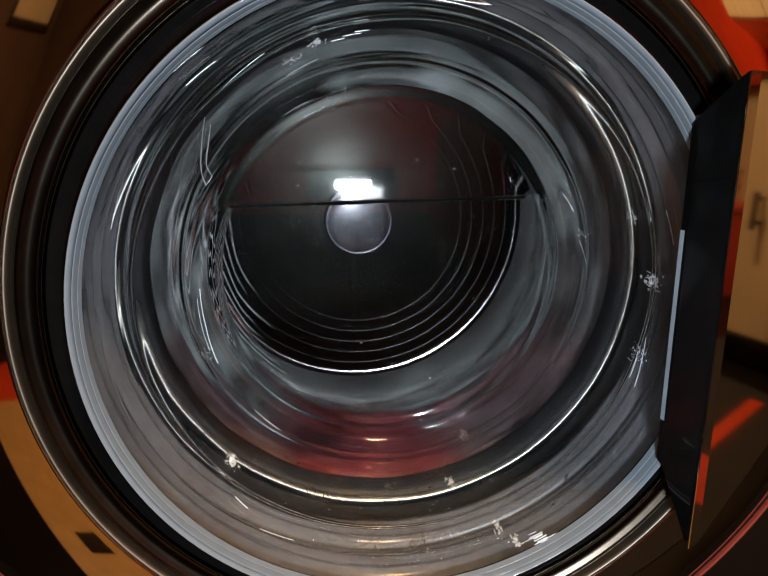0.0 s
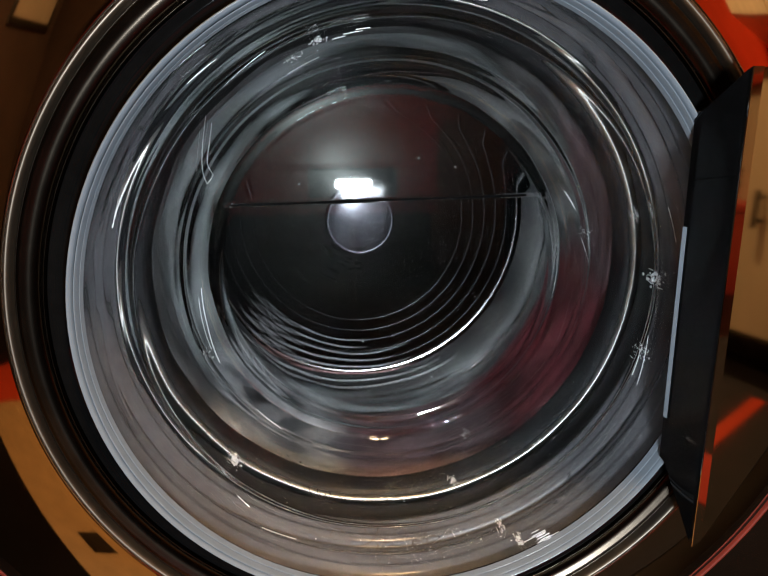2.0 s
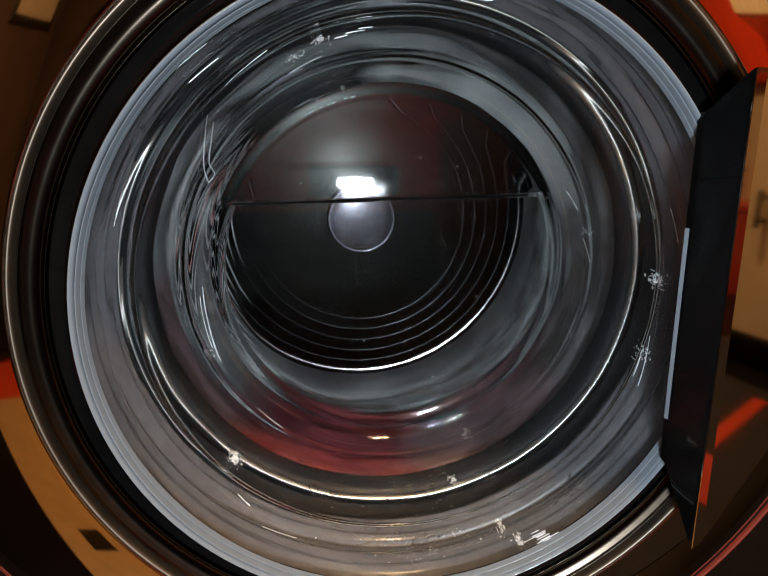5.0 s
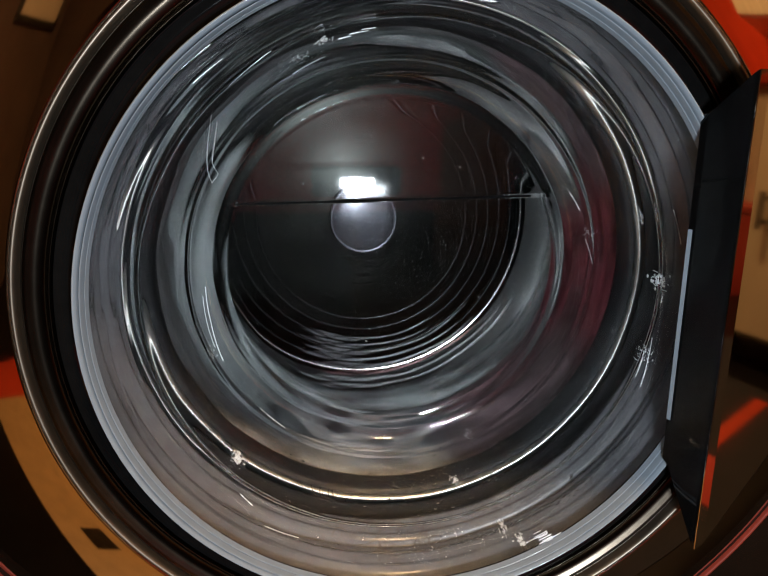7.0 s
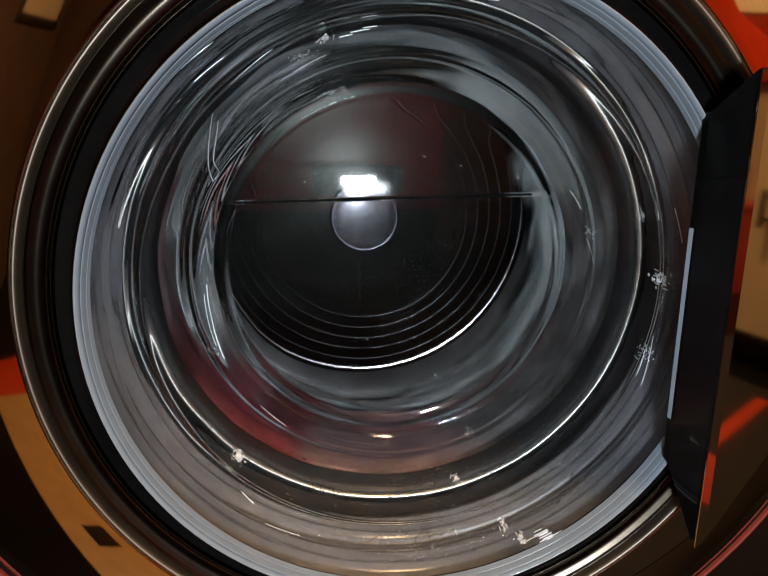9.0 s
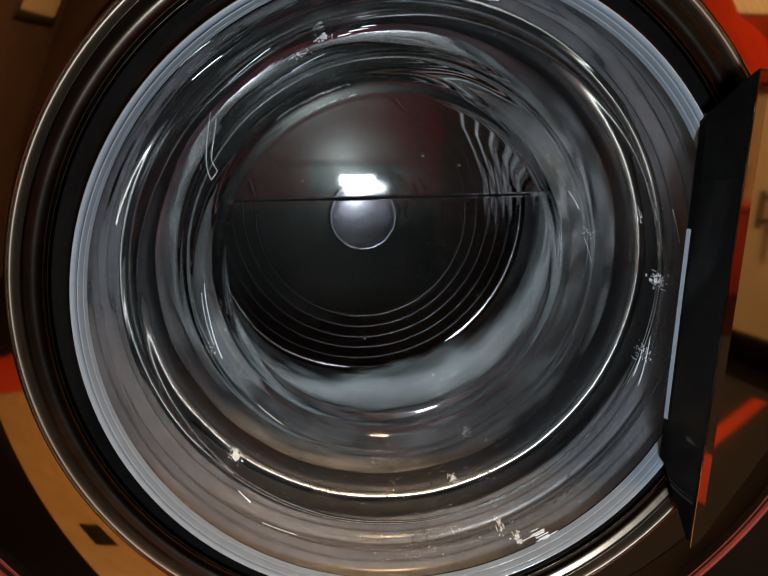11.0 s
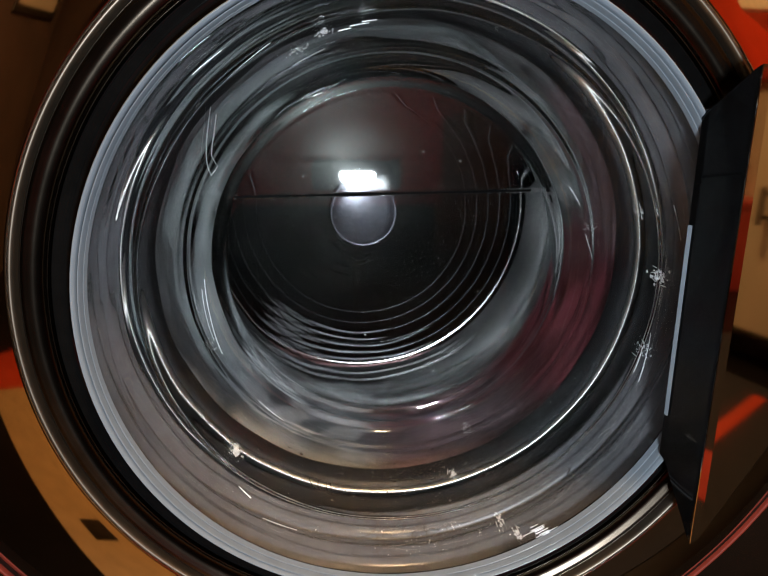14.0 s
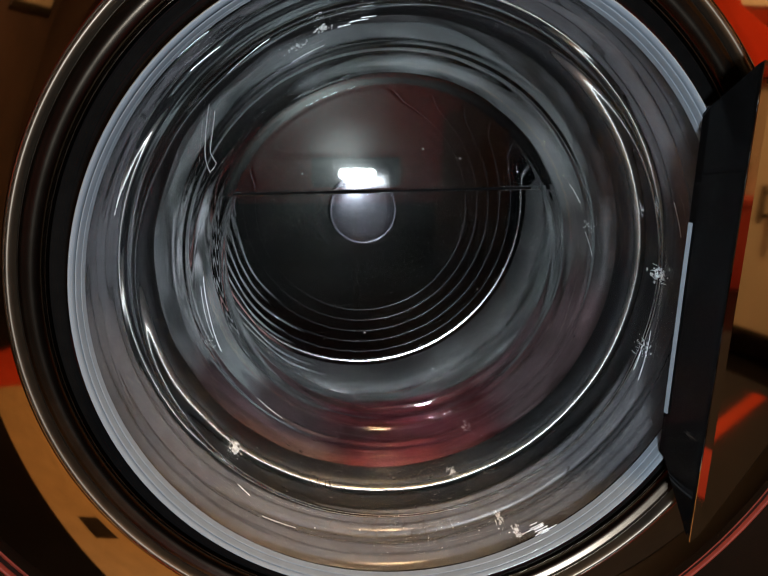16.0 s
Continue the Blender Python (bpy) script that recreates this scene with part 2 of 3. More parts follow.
part("dark_square", box(bmesh.new(), (0.075, 0.055, 0.0105), (0.140, 0.120, 0.0125)), METAL, mat_ob, "dark brown woven square", smooth=False)
# red cupboard across the room, its tall black base added to darken the reflection
cabinet((-0.08, -1.85, 0), 1.1, 0.40, 1.6, DEEP_RED, 2, "tall red lacquered cupboard on a black base", drop=0.30)
rug = bmesh.new()
box(rug, (0.10, -1.3, 0.0), (1.12, -0.15, 0.008), 0.003)
rug_ob = tagged(mesh_object("rug", rug, C_RUG, False), "black floor rug with a red border stripe", "rug")
stripe = part("stripe", box(bmesh.new(), (-0.21, -0.013, 0.0), (0.21, 0.013, 0.002)), RED, rug_ob, "red woven stripe", smooth=False)
stripe.matrix_basis = pose(0.86, -0.535, 0.0085, 0, 0, -19)

# red band added where the handle's edge strip mirrors the floor
runner = part("band", box(bmesh.new(), (-0.16, -0.07, 0.0), (0.16, 0.07, 0.002)), DEEP_RED, rug_ob, "dark red band added for the reflection in the handle's edge", smooth=False)
runner.matrix_basis = pose(0.47, -0.61, 0.0085, 0, 0, 57)
# unseen box, added to turn the edge strip's reflection dark red
red_box = thing("reflected_box", (1.09, -1.98, 0), "unseen dark red box added for the reflection in the handle's edge", "box")
part("body", box(bmesh.new(), (-0.09, -0.22, 0.0), (0.09, 0.22, 0.30), 0.006), DEEP_RED, red_box, smooth=False)
part("lid", box(bmesh.new(), (-0.095, -0.225, 0.301), (0.095, 0.225, 0.33), 0.006), DEEP_RED, red_box, smooth=False)

GLOW = bpy.data.materials.new("lamp_glow")
GLOW.use_nodes = True
GLOW.node_tree.nodes["Principled BSDF"].inputs["Emission Color"].default_value = (1.0, 0.66, 0.34, 1)
GLOW.node_tree.nodes["Principled BSDF"].inputs["Emission Strength"].default_value = 4.0
ceiling_lamp = thing("ceiling_lamp", (0.45, -0.95, 2.40), "round white ceiling lamp, lit warm", "lamp")
part("base", lathe([(0, 0), (0.10, 0), (0.10, 0.012), (0, 0.012)], 40), LAMP_WHITE, ceiling_lamp).rotation_euler = (radians(-90), 0, 0)
part("rim", lathe(smooth_path([(0.165, 0.012), (0.172, 0.02), (0.170, 0.036), (0.160, 0.036)], 4), 48), LAMP_WHITE, ceiling_lamp).rotation_euler = (radians(-90), 0, 0)
part("diffuser", lathe([(0.163, 0.013), (0.163, 0.026), (0, 0.027)], 48), GLOW, ceiling_lamp, "glowing warm diffuser").rotation_euler = (radians(-90), 0, 0)
# unseen body and stand, added to carry the white light
lamp_stand = thing("lamp_stand", (LAMP[0], LAMP[1] - 0.03, 0), "small black lamp body and stand added to carry the white light", "lamp")
part("foot", lathe(smooth_path([(0, 0.0), (0.085, 0.0), (0.085, 0.006), (0.06, 0.012), (0.008, 0.016), (0, 0.016)], 3), 40), BLACK, lamp_stand).rotation_euler = (radians(90), 0, 0)
part("pole", lathe([(0.005, 0.015), (0.005, LAMP[2] - 0.02), (0, LAMP[2] - 0.02)], 16), METAL, lamp_stand).rotation_euler = (radians(90), 0, 0)
part("head", box(bmesh.new(), (-0.065, -0.012, LAMP[2] - 0.022), (0.065, 0.024, LAMP[2] + 0.022), 0.006), BLACK, lamp_stand, smooth=False)

# ---- the washing machine ----
MACHINE = thing("washing_machine", (0, 0.32, 0), "dark front-loading washing machine with a chrome door ring, spinning", "washing machine")
HUB = (0, -0.32, AX)  # the axis at the door's rim, in the machine's space


def panel_with_hole(w, z0, z1, radius, y, depth, n=96):
    """The cabinet's front, with the round opening through it."""
    bm = bmesh.new()

    def edge_point(a):
        s, c = math.sin(a), math.cos(a)
        k = min(w / abs(s) if abs(s) > 1e-9 else 1e9, (z1 if c > 0 else -z0) / abs(c) if abs(c) > 1e-9 else 1e9)
        return k * s, k * c
    angles = sorted([2 * math.pi * i / n for i in range(n)] + [math.atan2(x, z) % (2 * math.pi) for x in (-w, w) for z in (z0, z1)])
    loops = []
    for yy in (y, y + depth):
        inner = [bm.verts.new((radius * math.sin(a), yy, radius * math.cos(a))) for a in angles]
        outer = [bm.verts.new((edge_point(a)[0], yy, edge_point(a)[1])) for a in angles]
        loops.append((inner, outer))
    m = len(angles)
    for i in range(m):
        j = (i + 1) % m
        for inner, outer in loops:
            bm.faces.new((inner[i], inner[j], outer[j], outer[i]))
        for k in (0, 1):
            bm.faces.new((loops[0][k][i], loops[0][k][j], loops[1][k][j], loops[1][k][i]))
    return bm


part("front_panel", panel_with_hole(0.30, -AX + 0.02, 0.38, 0.20, 0.030, 0.02), PANEL, MACHINE, "dark glossy front panel", smooth=False, at=HUB)
shell = bmesh.new()
box(shell, (-0.30, -0.268, 0.02), (-0.285, 0.30, 0.85), 0.002)
box(shell, (0.285, -0.268, 0.02), (0.30, 0.30, 0.85), 0.002)
box(shell, (-0.2845, 0.285, 0.02), (0.2845, 0.30, 0.85), 0.002)
box(shell, (-0.30, -0.27, 0.852), (0.30, 0.30, 0.875), 0.004)
part("cabinet_shell", shell, PANEL, MACHINE, smooth=False)
for x in (-0.25, 0.25):
    for y in (-0.24, 0.25):
        part("foot", lathe([(0, 0), (0.02, 0), (0.02, 0.012), (0.012, 0.014), (0.012, 0.02), (0, 0.02)], 20), BLACK, MACHINE,
             at=(x, y, 0)).rotation_euler = (radians(90), 0, 0)

# the door: convex chrome trim outside, black bezel, grey clamp ring, glass bowl
SATIN = material("satin_metal", (0.24, 0.20, 0.155), 0.42, 1.0, 0.08, 12)
part("accent_ring", lathe(smooth_path([(0.1823, 0.005), (0.1824, 0.0004), (0.1830, -0.0016), (0.1838, -0.0022), (0.1844, -0.0018), (0.1846, 0.0)], 4), 192), SATIN, MACHINE, "thin satin accent ring", at=HUB)
trim = [(0.1847, 0.004), (0.1848, -0.0016), (0.1853, -0.0022), (0.1858, -0.0022)]
slope = 0.0
for k in range(1, 25):
    r = 0.1858 + 0.086 * k / 24
    slope = math.tan(radians(3 + 34 * (k / 24) ** 1.2))
    trim.append((r, trim[-1][1] + slope * 0.086 / 24))
trim += [(0.2724, trim[-1][1] + 0.0006), (0.2720, 0.0302)]
part("door_trim", lathe(trim, 192), CHROME, MACHINE, "convex smoked chrome door trim", at=HUB)
# red ring that paints a red reflection along the trim's outer edge
REFLECTED_RED = material("reflected_red", (0.20, 0.024, 0.012), 0.6, 0, 0.2, 20)
part("reflected_red_ring", lathe(smooth_path([(0.2750, 0.0299), (0.2753, 0.0278), (0.2762, 0.0272), (0.2771, 0.0278), (0.2775, 0.0299)], 4), 160), REFLECTED_RED, MACHINE, "thin red ring painted for a reflection round the trim", at=HUB)
part("bezel_band", lathe(smooth_path([(0.1824, 0.010), (0.1822, 0.003), (0.1808, 0.0040), (0.1780, 0.0062), (0.1745, 0.0068), (0.1724, 0.0056), (0.1716, 0.0046), (0.1711, 0.0052), (0.1709, 0.0080)], 6), 192),
     SMOKED, MACHINE, "dark brown metallic bezel band", at=HUB)
part("bezel", lathe(smooth_path([(0.1708, 0.0080), (0.1704, 0.0066), (0.166, 0.0085), (0.162, 0.0075), (0.1605, 0.006), (0.160, 0.012)], 6), 192), BLACK, MACHINE, "black gloss bezel", at=HUB)
ring = [(0.161, 0.010), (0.1609, 0.0030), (0.1606, 0.0006), (0.1601, -0.0006), (0.1595, -0.0007), (0.1590, 0.0002), (0.1587, 0.0016), (0.1586, 0.0066), (0.1581, 0.0066), (0.1580, 0.0022),
        (0.1577, 0.0012), (0.1574, 0.0022), (0.1573, 0.0066), (0.1569, 0.0066), (0.1568, 0.0050), (0.1566, 0.0090)]
part("clamp_ring", lathe(smooth_path(ring, 4)), GREY, MACHINE, "blue-grey ridged clamp ring", at=HUB)

CREASE = 0.049
FLAT = 0.122
INSIDE = [(0.1568, 0.008), (0.1549, 0.018), (0.1502, 0.034), (0.1472, 0.042), (0.1452, 0.046), (0.1415, 0.068), (0.1376, 0.092), (0.1348, 0.1025), (0.1310, 0.1100), (0.1268, 0.1155), (FLAT, 0.1180)]


def glass_bowl():
    """A thick moulded bowl; its floor breaks along a level crease."""
    inside = [(r + (0.00005 * math.sin(y * 620) if 0.015 < y < 0.036 else 0.0) - 0.0005 * math.exp(-((y - 0.1025) / 0.0018) ** 2), y) for r, y in smooth_path(INSIDE, 14)]
    rims = [0.1205 - 0.0008 * k for k in range(12)]
    floor_in = [(r, 0.1180 - (0.0003 * math.sin(math.pi * (r - 0.1125) / 0.006) if 0.1125 < r < 0.1185 else 0)) for r in rims]
    floor_in += [(0.111 * k / 16, 0.1180) for k in range(15, -1, -1)]
    outside = smooth_path([(FLAT, 0.1262), (0.1300, 0.1236), (0.1358, 0.1165), (0.1404, 0.1050), (0.1428, 0.0920), (0.1466, 0.0700), (0.1514, 0.0480), (0.1538, 0.0390), (0.1568, 0.0275), (0.1591, 0.0165), (0.1599, 0.0080)], 6)
    floor_out = [(FLAT * k / 16, 0.1262) for k in range(0, 16)]
    bm = lathe(inside + floor_in + floor_out + outside, 192, closed=True)
    # two close cuts make the crease a narrow flat
    for shift in (0.0016, -0.0016):
        cut = [g for g in (*bm.verts, *bm.edges, *bm.faces)]
        bmesh.ops.bisect_plane(bm, geom=cut, plane_co=(0, 0, CREASE + shift), plane_no=(-0.019, 0, 1), dist=1e-6)
    for v in bm.verts:
        r = math.hypot(v.co.x, v.co.z)
        a = math.atan2(v.co.x, v.co.z)
        if r < FLAT + 0.0001 and v.co.y < 0.1190:
            up = v.co.z - CREASE - 0.019 * v.co.x
            step = 0.0013 if up < 0 else 0.0
            up = 0.0 if abs(up) < 0.0017 else up - math.copysign(0.0016, up)
            edge = max(0.0, min(1.0, (FLAT + 0.0001 - r) / 0.013))
            edge = edge * edge * (3 - 2 * edge)
            v.co.y += edge * (0.007 * max(up, 0) + 0.022 * max(-up, 0) - 0.0015 + step)
        elif r < FLAT - 0.001 and v.co.z > CREASE + 0.019 * v.co.x:
            # above the crease the back face runs parallel to the front
            edge = max(0.0, min(1.0, (FLAT - r) / 0.013))
            v.co.y += edge * edge * (3 - 2 * edge) * 0.007 * (v.co.z - CREASE - 0.019 * v.co.x)
        elif r > FLAT + 0.0001 and v.co.y > 0.02:
            # the moulded wall is slightly wavy
            k = 1 + 0.0010 * math.sin(5 * a + v.co.y * 60) + 0.0006 * math.sin(13 * a - v.co.y * 130) + 0.0002 * math.sin(31 * a)
            v.co.x *= k
            v.co.z *= k
    for e in bm.edges:
        p, q = e.verts
        if max(math.hypot(p.co.x, p.co.z), math.hypot(q.co.x, q.co.z)) < FLAT and max(p.co.y, q.co.y) < 0.127:
            if all(abs(abs(v.co.z - CREASE - 0.019 * v.co.x) - 0.0016) < 2e-4 for v in (p, q)):
                e.smooth = False
    return bm


glass = part("door_glass", glass_bowl(), GLASS, MACHINE, "clear thick moulded glass bowl", at=HUB)
glass.visible_shadow = False
glass.data.materials.append(GLASS_FLOOR)
for poly in glass.data.polygons:
    if math.hypot(poly.center.x, poly.center.z) < 0.112:
        poly.material_index = 1
# dark strip laid on the crease in place of its bevel's dark reflection
crease_strip = bmesh.new()
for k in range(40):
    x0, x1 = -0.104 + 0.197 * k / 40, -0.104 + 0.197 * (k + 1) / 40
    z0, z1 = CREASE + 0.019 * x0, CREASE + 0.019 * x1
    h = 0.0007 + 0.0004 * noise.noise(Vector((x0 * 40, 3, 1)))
    v = [crease_strip.verts.new(p) for p in ((x0, 0.1157, z0 - h), (x1, 0.1157, z1 - h), (x1, 0.1157, z1 + h), (x0, 0.1157, z0 + h), (x0, 0.1163, z0 - h), (x1, 0.1163, z1 - h), (x1, 0.1163, z1 + h), (x0, 0.1163, z0 + h))]
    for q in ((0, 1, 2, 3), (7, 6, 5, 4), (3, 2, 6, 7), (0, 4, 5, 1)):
        crease_strip.faces.new([v[i] for i in q])
part("crease_strip", crease_strip, CREASE_DARK, glass, "dark strip painted for the crease's dark reflection", smooth=False)

# handle: an upright bar that stands proud of the trim
def handle_loop(profile):
    """A bar of one cross-section (x, y) whose ends are cut along the trim."""
    bm = bmesh.new()
    loops = []
    for x, y, top, low in profile:
        zs = [top + (low - top) * k / 10 for k in range(11)]
        loops.append([bm.verts.new((x - 0.0015 - 0.040 * z, y, z)) for z in zs])
    for p, q in zip(loops, loops[1:]):
        for k in range(10):
            bm.faces.new((p[k], p[k + 1], q[k + 1], q[k]))
    bm.faces.new([l[0] for l in loops])
    bm.faces.new([l[10] for l in loops][::-1])
    p, q = loops[0], loops[-1]
    for k in range(10):
        bm.faces.new((q[k], q[k + 1], p[k + 1], p[k]))
    return bm


handle = part("handle", handle_loop([(0.1318, 0.0010, 0.099, -0.081), (0.1316, -0.0040, 0.099, -0.082), (0.1335, -0.0262, 0.1142, -0.1140), (0.165, -0.010, 0.112, -0.068), (0.165, 0.0010, 0.112, -0.068)]),
              BLACK, MACHINE, "upright black door grip with a chrome face", smooth=False, at=HUB)
part("face", handle_loop([(0.1352, -0.0255, 0.1146, -0.1146), (0.1380, -0.0292, 0.1148, -0.1120), (0.1700, -0.0255, 0.1120, -0.0640), (0.205, -0.0190, 0.106, -0.020), (0.232, -0.0080, 0.092, 0.010), (0.232, -0.004, 0.092, 0.010), (0.150, -0.0135, 0.114, -0.092)]),
     CHROME, handle, "mirror chrome handle face", smooth=False)
part("edge_strip", handle_loop([(0.1345, -0.0255, 0.1146, -0.1152), (0.1336, -0.0286, 0.1150, -0.1156), (0.1338, -0.0289, 0.1150, -0.1156), (0.1379, -0.0293, 0.1148, -0.1122), (0.1352, -0.0256, 0.1146, -0.1146)]),
     CHROME, handle, "polished chrome edge strip", smooth=False)
part("inner_strip", handle_loop([(0.1304, -0.0006, 0.046, -0.056), (0.1310, -0.0030, 0.046, -0.056), (0.1316, -0.0006, 0.046, -0.056)]), GREY, handle, "thin grey strip", smooth=False)

# rubber gasket between door and drum
fold = [(0.170, 0.020), (0.166, 0.024), (0.163, 0.034), (0.166, 0.044), (0.170, 0.050), (0.166, 0.056), (0.164, 0.066), (0.168, 0.072), (0.1705, 0.0745)]
gasket_ribs = [(q + 0.0005 * math.sin(y * 640) + 0.00012 * math.sin(y * 1500), y) for q, y in smooth_path(fold, 14)]
part("gasket", lathe(gasket_ribs), RUBBER, MACHINE, "grey folded rubber gasket", at=HUB)
part("gasket_lip", lathe(smooth_path([(0.1707, 0.0745), (0.174, 0.080), (0.1722, 0.0875), (0.1728, 0.0925), (0.178, 0.100), (0.184, 0.100)], 5)), DARK_RUBBER, MACHINE, "dark gasket lip", at=HUB)
part("tub", lathe([(0.185, 0.099), (0.262, 0.099), (0.262, 0.43), (0, 0.43)], 96), DARK_RUBBER, MACHINE, "dark outer tub", at=HUB)

# the drum turns about its axis
DRUM = part("drum", lathe([(0.250, 0.104), (0.2505, 0.25), (0.250, 0.400), (0.244, 0.404), (0.200, 0.404)], 96), STEEL, MACHINE, "stainless steel drum", at=HUB)
part("drum_lip", lathe(smooth_path([(0.1680, 0.0990), (0.1677, 0.0962), (0.1688, 0.0940), (0.1706, 0.0940), (0.1718, 0.0962), (0.1760, 0.1000), (0.200, 0.1035), (0.2495, 0.104)], 6)), LIP, DRUM, "rolled bright steel rim")
# dark band added to draw the unlit gap just inside the rim
part("mouth_dark_band", lathe(smooth_path([(0.1679, 0.0992), (0.1645, 0.104), (0.1640, 0.116), (0.1660, 0.118), (0.1720, 0.106)], 5)), DARK_RUBBER, DRUM, "dark band added for the black gap behind the rim")
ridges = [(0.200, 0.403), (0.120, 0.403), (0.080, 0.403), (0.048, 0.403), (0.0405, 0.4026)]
part("back_plate", lathe(ridges, 128), SHADED_STEEL, DRUM, "steel back plate with pressed rings")
part("pressed_ring", lathe([(0.1936, 0.4029), (0.1934, 0.3994), (0.1918, 0.4000), (0.1915, 0.4029)], 192), LIT_RING_BRIGHT, DRUM, "bevelled steel ring, toned lighter for its highlight", smooth=False)
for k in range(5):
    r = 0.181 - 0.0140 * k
    part("pressed_ring", lathe(smooth_path([(r + 0.0018, 0.4029), (r + 0.0012, 0.4022), (r + 0.0005, 0.4016), (r - 0.0005, 0.4016), (r - 0.0012, 0.4022), (r - 0.0018, 0.4029)], 3), 128), LIT_RING_STEEL, DRUM)
part("hub", lathe(smooth_path([(0.0412, 0.4030), (0.0408, 0.3992), (0.0394, 0.3972), (0.0376, 0.3974), (0.030, 0.39655), (0.015, 0.39585), (0.0, 0.3956)], 4), 96), HUB_STEEL, DRUM, "domed steel hub")

# ---- laundry, pressed against the drum ----


def garment(centre, span, inner, mat, name, label, seed, thick=0.066, front=0.122, back=0.272, lobe=None):
    """A crumpled roll of cloth along the drum's wall, round the axis."""
    rng = random.Random(seed)
    off = Vector((rng.uniform(-9, 9), rng.uniform(-9, 9), rng.uniform(-9, 9)))
    bm = bmesh.new()
    n = max(10, int(span / 1.1))
    y0, y1 = front + rng.uniform(-0.006, 0.012), back + rng.uniform(-0.012, 0.008)
    section = []
    for k in range(9):
        section.append((inner + thick - thick * k / 8, y0 + 0.012 * math.sin(math.pi * k / 8) * -1))
    for k in range(1, 29):
        section.append((inner + 0.028 * k / 28 + 0.003 * math.sin(k * 0.65), y0 + (y1 - y0) * k / 28))
    for k in range(1, 5):
        section.append((inner + 0.028 + (thick - 0.028) * k / 4, y1))
    rings = []
    for i in range(n + 1):
        u = i / n
        a = radians(centre + (u - 0.5) * span)
        ease = math.sin(math.pi * min(1, max(0, u)))
        swell = 0.55 + 0.45 * min(1.0, ease * 2.4)
        ring_v = []
        for r, y in section:
            out = inner + thick
            rr = out - (out - r) * swell
            p = Vector((math.sin(a) * r * 26, y * 16, math.cos(a) * r * 26)) + off
            d = 0.015 * noise.noise(p) + 0.011 * noise.noise(p * 2.3) + 0.012 * abs(noise.noise(p * 1.5)) + 0.005 * noise.noise(p * 5.1)
            depth = (out - rr) / thick
            rr -= d * (0.25 + 0.75 * depth)
            if lobe:
                rr -= lobe(a) * depth
            yy = y + 0.012 * noise.noise(p * 0.8 + Vector((5, 5, 5)))
            rr = min(rr, 0.2455)
            ring_v.append(bm.verts.new((math.sin(a) * rr, yy, math.cos(a) * rr)))
        rings.append(ring_v)
    m = len(section)
    for q, w in zip(rings, rings[1:]):
        for k in range(m):
            bm.faces.new((q[k], q[(k + 1) % m], w[(k + 1) % m], w[k]))
    bm.faces.new(rings[0])
    bm.faces.new(rings[-1][::-1])
    ob = tagged(mesh_object(name, bm, mat), label, "laundry", "laundry in the drum")
    ob.matrix_basis = Matrix.Translation((0, 0, AX))
    return ob


C_RED = cloth("red_cloth", (0.095, 0.018, 0.024))
C_GREY = cloth("grey_cloth", (0.088, 0.088, 0.090))
C_DARK = cloth("charcoal_cloth", (0.080, 0.076, 0.078))
C_LIGHT = cloth("pale_cloth", (0.115, 0.12, 0.125))
C_MAUVE = cloth("mauve_cloth", (0.115, 0.076, 0.082))
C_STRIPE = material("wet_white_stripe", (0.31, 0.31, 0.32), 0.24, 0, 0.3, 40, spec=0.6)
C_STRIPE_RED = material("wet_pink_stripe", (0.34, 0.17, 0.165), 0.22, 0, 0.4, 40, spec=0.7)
C_SHEET = cloth("sheet_cloth", (0.108, 0.118, 0.120))


def sheet_lobe(a):
    """The sheet lies thicker over the back plate's edge on one side of the drum."""
    return 0.020 * math.cos(a - radians(165)) + 0.008 * math.sin(2 * a + 0.8) + 0.009


LAUNDRY = [
    garment(0, 62, 0.174, C_RED, "towel", "crumpled wet red towel pressed to the drum", 1),
    garment(46, 52, 0.178, C_MAUVE, "shirt", "crumpled mauve shirt pressed to the drum", 2),
    garment(92, 50, 0.172, C_LIGHT, "pillowcase", "crumpled pale grey pillowcase pressed to the drum", 3),
    garment(136, 54, 0.176, C_GREY, "shirt", "crumpled wet grey shirt pressed to the drum", 4),
    garment(182, 54, 0.180, C_DARK, "trousers", "crumpled charcoal trousers pressed to the drum", 5),
    garment(228, 52, 0.175, C_GREY, "towel", "crumpled grey towel pressed to the drum", 6),
    garment(272, 52, 0.179, C_DARK, "trousers", "crumpled charcoal trousers pressed to the drum", 7),
    garment(316, 56, 0.175, C_MAUVE, "shirt", "crumpled mauve shirt pressed to the drum", 8),
    garment(200, 358, 0.196, C_SHEET, "bed_sheet", "crumpled pale grey bed sheet pressed round the back of the drum", 9, 0.050, 0.290, 0.388, sheet_lobe),
]



